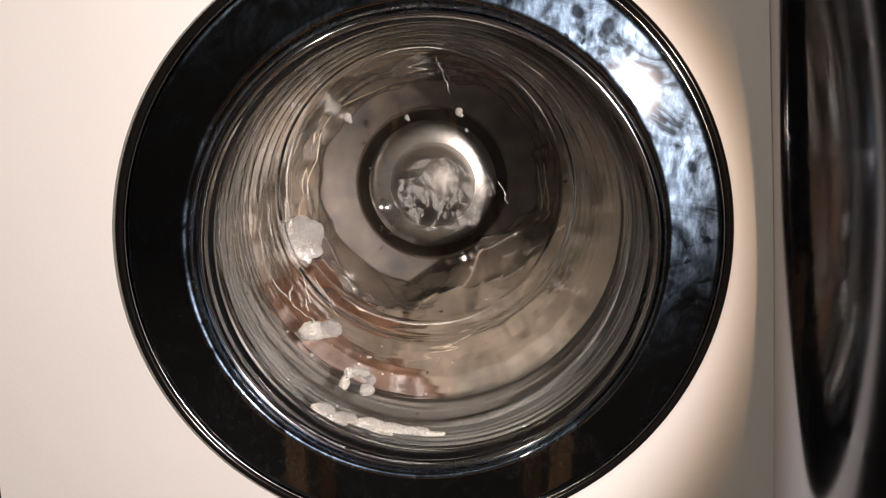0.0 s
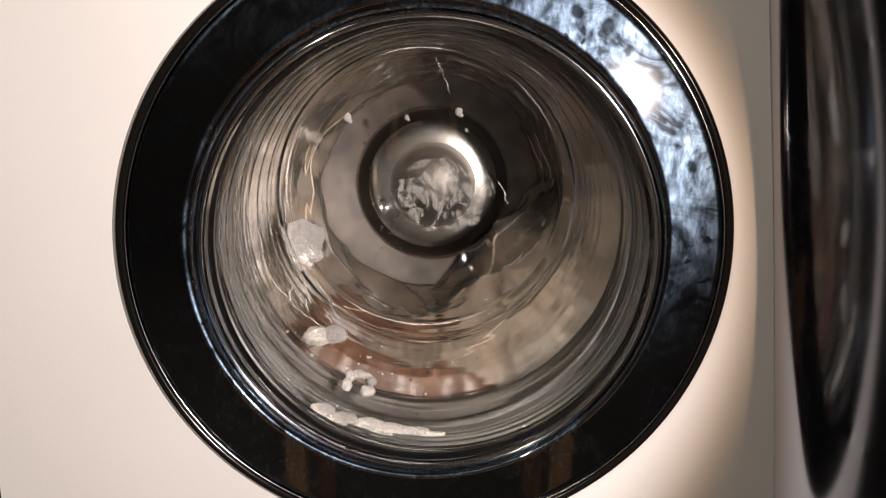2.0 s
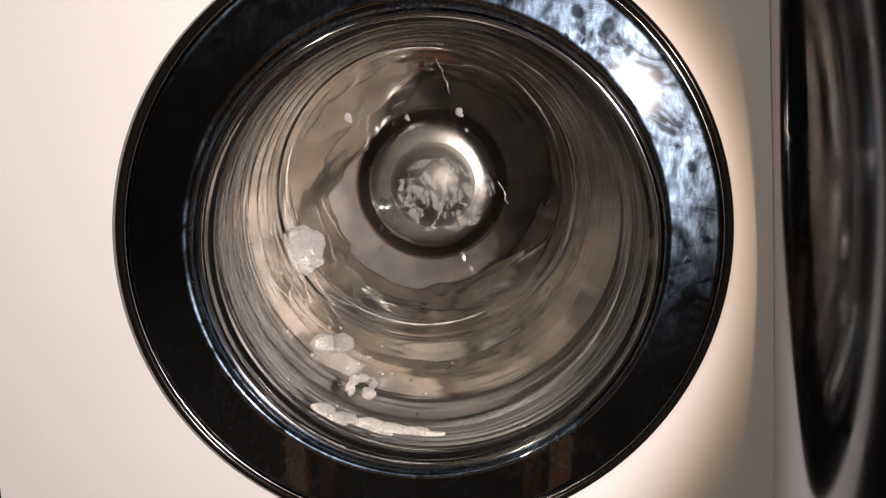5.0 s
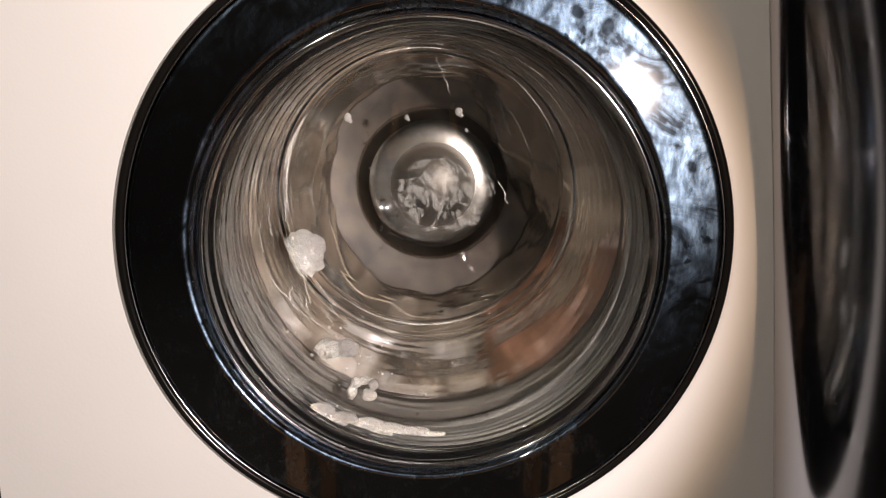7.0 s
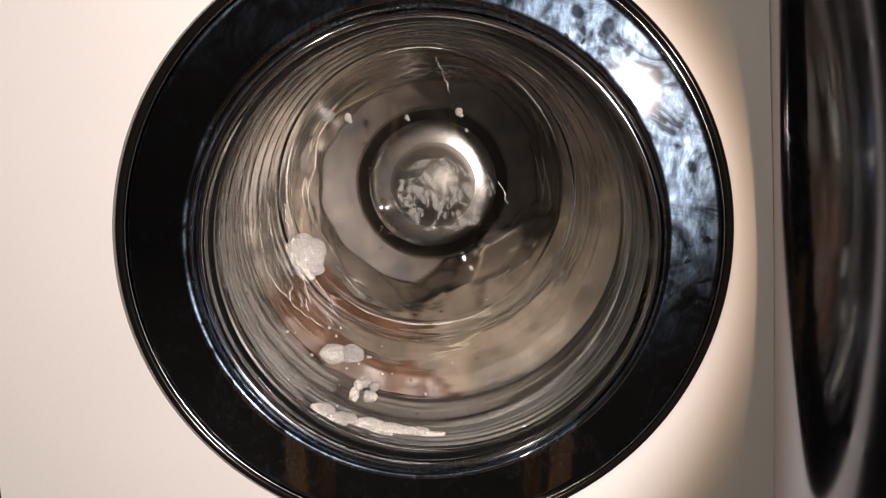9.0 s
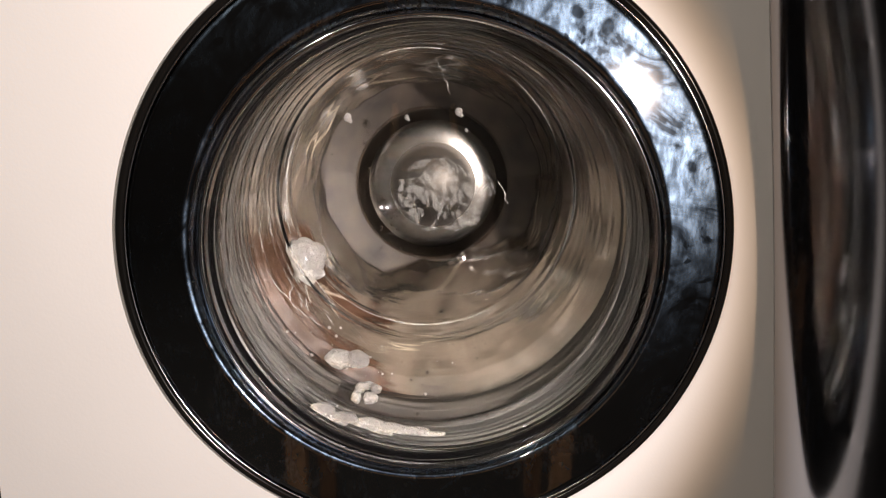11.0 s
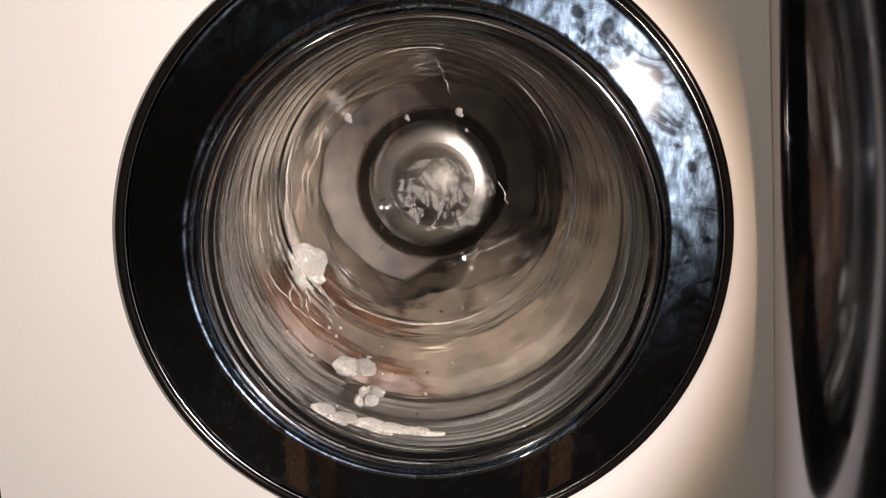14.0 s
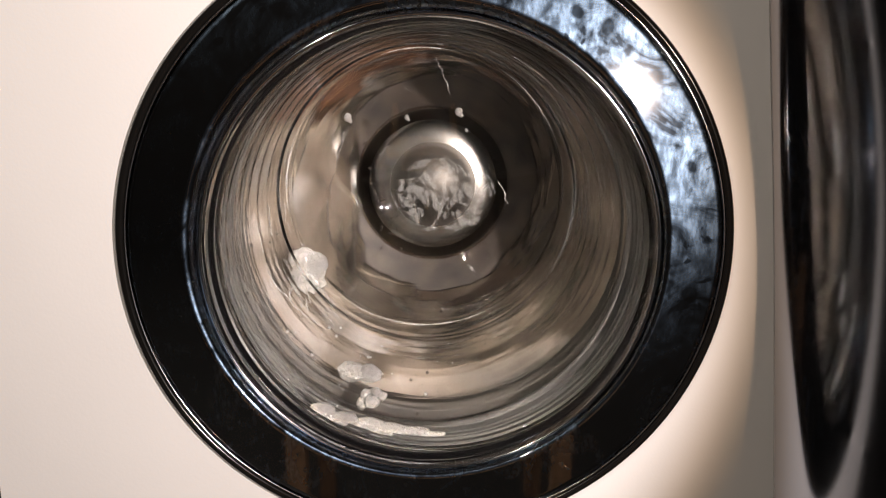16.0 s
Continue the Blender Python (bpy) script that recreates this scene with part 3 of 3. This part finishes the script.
wb.inputs["Roughness"].default_value, wb.inputs["IOR"].default_value, wb.inputs["Transmission Weight"].default_value = 0.0, 1.33, 1.0


# water made partly white, so its bright glints are in the colour
WHITENED = bpy.data.materials.new("whitened_water")
WHITENED.use_nodes = True
sb = WHITENED.node_tree.nodes["Principled BSDF"]
sb.inputs["Base Color"].default_value = (0.86, 0.84, 0.80, 1)
sb.inputs["Roughness"].default_value, sb.inputs["IOR"].default_value, sb.inputs["Transmission Weight"].default_value = 0.05, 1.33, 0.82


def rivulet(p, q, width, seed):
    """A thin running streak of water from p to q, fat at its lower end."""
    bm = bmesh.new()
    p, q = Vector(p), Vector(q)
    n, rings = 22, []
    for i in range(n + 1):
        k = i / n
        c = (q - p) * k + Vector((noise.noise(Vector((k * 3, seed, 0))), 0, noise.noise(Vector((k * 3, 0, seed))))) * 0.0035 * (k * (1 - k) * 4)
        w = width * (0.25 + 0.75 * math.sin(math.pi * min(1, k * 0.62 + 0.1)) * (0.7 + 0.5 * noise.noise(Vector((k * 9, seed, 4))))) * (1 if 0 < i < n else 0.15)
        rings.append([bm.verts.new(c + Vector((w * math.cos(a * math.pi / 4), 0.7 * w * math.sin(a * math.pi / 4), 0.25 * w * math.sin(a * math.pi / 4)))) for a in range(8)])
    for a, b in zip(rings, rings[1:]):
        for i in range(8):
            bm.faces.new((a[i], a[(i + 1) % 8], b[(i + 1) % 8], b[i]))
    bm.faces.new(rings[0])
    bm.faces.new(rings[-1][::-1])
    ob = part("water_streak", bm, WHITENED)
    ob.location, ob.visible_shadow = p, False
    return tagged(ob, "thin streak of water down the glass, glint whitened in", "water streak", "water streaks on the glass")


for k, (p, q, w) in enumerate([((-0.1273, 0.1108, 0.5244), (-0.1215, 0.111, 0.4944), 0.0011), ((-0.1316, 0.1061, 0.5371), (-0.128, 0.11, 0.5021), 0.0009), ((-0.1359, 0.0887, 0.5243), (-0.1324, 0.089, 0.4954), 0.0012), ((-0.118, 0.1107, 0.5875), (-0.1253, 0.111, 0.5513), 0.0009), ((-0.1228, 0.1111, 0.5513), (-0.1231, 0.1108, 0.5169), 0.0012), ((-0.1143, 0.1095, 0.4678), (-0.102, 0.0895, 0.4359), 0.0012), ((-0.1048, 0.111, 0.4604), (-0.0778, 0.0957, 0.4214), 0.0009), ((-0.099, 0.1108, 0.4511), (-0.0825, 0.1028, 0.4298), 0.001), ((-0.117, 0.0877, 0.4539), (-0.1172, 0.0791, 0.4411), 0.0014), ((-0.1112, 0.0887, 0.4462), (-0.1086, 0.0831, 0.4351), 0.0014), ((-0.1057, 0.0897, 0.4409), (-0.1028, 0.0852, 0.431), 0.0013), ((-0.0911, 0.0942, 0.4306), (-0.082, 0.0892, 0.4167), 0.001), ((-0.135, 0.0744, 0.469), (-0.1136, 0.079, 0.4362), 0.0013), ((-0.1136, 0.079, 0.4362), (-0.0909, 0.0838, 0.4173), 0.0013), ((-0.1412, 0.0788, 0.5113), (-0.1386, 0.0771, 0.4877), 0.0012)]):
    rivulet(p, q, w * 0.55, k * 2.3)

for k, (p, q, w) in enumerate([((0.008, 0.113, 0.6465), (0.0133, 0.1145, 0.6327), 0.0010), ((0.0133, 0.1145, 0.6327), (0.0201, 0.118, 0.6158), 0.0011), ((0.0633, 0.1305, 0.5398), (0.0733, 0.1295, 0.5185), 0.0013)]):
    rivulet(p, q, w * 0.5, 41 + k * 1.9)


def rim_glint(a0, a1, width, seed):
    """A thin pale tube put in for the bright reflection on the outer foot of the bowl."""
    bm, rings, n = bmesh.new(), [], 60
    for i in range(n + 1):
        k = i / n
        a = radians(a0 + (a1 - a0) * k)
        r = 0.1212 + 0.0006 * noise.noise(Vector((k * 4, seed, 0.2)))
        w = width * math.sin(math.pi * min(0.985, max(0.015, k))) * (0.75 + 0.6 * noise.noise(Vector((k * 11, seed, 3))))
        out = Vector((math.cos(a), 0, math.sin(a)))
        c = out * r + Vector((0, 0.1112, 0))
        rings.append([bm.verts.new(c + out * (w * math.cos(q * math.pi / 4)) + Vector((0, w * math.sin(q * math.pi / 4), 0))) for q in range(8)])
    for a, b in zip(rings, rings[1:]):
        for q in range(8):
            bm.faces.new((a[q], a[(q + 1) % 8], b[(q + 1) % 8], b[q]))
    bm.faces.new(rings[0][::-1])
    bm.faces.new(rings[-1])
    ob = part("glint_bead", bm, WHITENED)
    ob.location, ob.visible_shadow = (CX - 0.0014, 0, CZ + 0.033), False
    return tagged(ob, "thin pale bead put in for the bowl rim's glint", "water streak", "water streaks on the glass")


for k, (a0, a1, w) in enumerate(((228, 302, 0.0010), (148, 196, 0.0012), (74, 112, 0.0007), (20, 58, 0.0005))):
    rim_glint(a0, a1, w, 3 + k * 2.7)

drops = bmesh.new()
rng = random.Random(4)
# the first two clusters are added for the sparkle of the lamp's reflections
for cx, cz, spread, count in ((-0.038, 0.020, 0.012, 46), (-0.036, -0.006, 0.012, 40), (-0.060, 0.085, 0.02, 14), (0.0, -0.04, 0.05, 8)):
    for _ in range(count):
        x, z = cx + rng.gauss(0, spread * 0.6), cz + rng.gauss(0, spread)
        s = 0.0004 + 0.0013 * rng.random() ** 3
        made = bmesh.ops.create_icosphere(drops, subdivisions=2, radius=s)["verts"]
        bmesh.ops.translate(drops, vec=(x, dome_y(x, z) + 0.0002, z), verts=made)
for _ in range(60):
    a, k = radians(rng.uniform(185, 300)), rng.uniform(0.25, 0.95)
    y = 0.030 + 0.068 * k
    ox, oz = bowl_shift(y)
    r = 0.1650 - 0.0400 * k ** 1.15 + 0.0045
    made = bmesh.ops.create_icosphere(drops, subdivisions=2, radius=0.0004 + 0.0012 * rng.random() ** 3)["verts"]
    bmesh.ops.translate(drops, vec=(ox + r * math.cos(a), y, oz + r * math.sin(a)), verts=made)
mist = part("water_droplets", drops, WATER)
specks = bmesh.new()
for _ in range(34):
    a, k = radians(rng.gauss(242, 18)), min(0.97, max(0.2, rng.gauss(0.62, 0.22)))
    y = 0.030 + 0.068 * k
    ox, oz = bowl_shift(y)
    r = 0.1650 - 0.0400 * k ** 1.15 + 0.0052
    made = bmesh.ops.create_icosphere(specks, subdivisions=2, radius=0.0004 + 0.0011 * rng.random() ** 3)["verts"]
    bmesh.ops.translate(specks, vec=(ox + r * math.cos(a), y, oz + r * math.sin(a)), verts=made)
fleck = part("foam_specks", specks, FOAM)
fleck.location = (CX, 0, CZ)
tagged(fleck, "tiny specks of soap foam scattered over the glass", "soap foam", kind="stuff")
mist.location, mist.visible_shadow = (CX, 0, CZ), False
tagged(mist, "fine water droplets on the glass, some added for lamp sparkles", "water droplets", kind="stuff")

# ---- the wooden stand under the camera, mirrored in the black ring ----
stand = empty("wooden_stand", (0, -0.49, 0), "low open brown wooden frame with square legs", "stand")
part("front_board", box(-0.185, 0.185, 0.136, 0.150, 0.238, 0.340, 0.002), WOOD, stand, smooth=False)
part("back_board", box(-0.185, 0.185, -0.150, -0.136, 0.238, 0.340, 0.002), WOOD, stand, smooth=False)
for sx in (-0.160, 0.160):
    for sy in (-0.136, 0.136):
        part("leg", box(sx - 0.012, sx + 0.012, sy - 0.012, sy + 0.012, 0, 0.345, 0.002), WOOD, stand, smooth=False)

# ---- the curved steel panel beside the machine ----
side = tagged(new("steel_panel"), "tall curved polished steel panel reflecting the porthole", "metal panel")
side.matrix_world = pose(0.256, -0.0823, 0.494, 0, -5.64, 0) @ pose(0, 0, 0, 0, 0, -73.79)


def panel_face(u, z):
    """The panel bulges from side to side and is hollow from top to bottom."""
    h = max(-0.30, min(0.30, z - 0.0189))
    return 4.466 * u * u / 2 - 1.24 * h * h / 2


def panel_edge(z):
    h = max(-0.20, min(0.20, z - 0.01))
    return -0.0645 + 0.86 * h * h


def curved_sheet(thick, z0, z1, rows=90, cols=28):
    bm = bmesh.new()
    front, back = [], []
    for i in range(rows + 1):
        z = z0 + (z1 - z0) * i / rows
        us = [panel_edge(z) + (0.13 - panel_edge(z)) * k / cols for k in range(cols + 1)]
        front.append([bm.verts.new((u, panel_face(u, z), z)) for u in us])
        back.append([bm.verts.new((u, panel_face(u, z) + thick, z)) for u in us])
    for grid, flip in ((front, 1), (back, -1)):
        for a, b in zip(grid, grid[1:]):
            for k in range(cols):
                bm.faces.new((a[k], a[k + 1], b[k + 1], b[k])[::flip])
    for k in (0, cols):
        for a, b, c, d in zip(front, front[1:], back, back[1:]):
            bm.faces.new((a[k], b[k], d[k], c[k]))
    for f, b in ((front[0], back[0]), (front[-1], back[-1])):
        for k in range(cols):
            bm.faces.new((f[k], f[k + 1], b[k + 1], b[k]))
    bmesh.ops.recalc_face_normals(bm, faces=bm.faces[:])
    for e in bm.edges:
        if len(e.link_faces) == 2 and e.calc_face_angle() > 0.6:
            e.smooth = False
    return bm


part("face_sheet", curved_sheet(0.004, -0.488, 0.75), MIRROR, side)
roll, rings = bmesh.new(), []
for i in range(91):
    z = -0.488 + 1.238 * i / 90
    u = panel_edge(z) - 0.0010
    rings.append([roll.verts.new((u + 0.0016 * math.cos(k * math.pi / 6), panel_face(u, z) + 0.0014 + 0.0016 * math.sin(k * math.pi / 6), z)) for k in range(12)])
for a, b in zip(rings, rings[1:]):
    for k in range(12):
        roll.faces.new((a[k], a[(k + 1) % 12], b[(k + 1) % 12], b[k]))
roll.faces.new(rings[0][::-1])
roll.faces.new(rings[-1])
part("rolled_edge", roll, SATIN, side, "rounded steel edge")


# ---- turning and sliding ----
TURN = [0.000175395631, -0.00964395028, 0.207806728, -2.22525894, 12.5463329, 12.4017447, 847.647137, 1.46955946]


def turned(t):
    """Degrees by which the drum has turned after t seconds."""
    v = 0.0
    for c in TURN:
        v = v * t + c
    k = max(0.0, min(1.0, (t - 14.5) / 1.5))
    return v - 36 * k * k * (3 - 2 * k)


def motions():
    rows = []
    for k in range(481):
        t = k / 30
        rows.append((t, pose(*AX, 0, -turned(t), 0)))
    for thing in (drum, beige, brown, taupe):
        walk(thing, rows)
    for thing, a, b in ((foam_big, 0, 1), (foam_long, 2, 3), (foam_hook, 4, 5), (foam_dot, 6, 7)):
        p, q = Vector(FOAM_PLACES[a]), Vector(FOAM_PLACES[b])
        lean = 14 if thing is foam_long else 0
        walk(thing, [(t, pose(*p.lerp(q, t / 16), 0, lean * t / 16, 0)) for t in (0.0, 4.0, 8.0, 12.0, 16.0)])


motions()
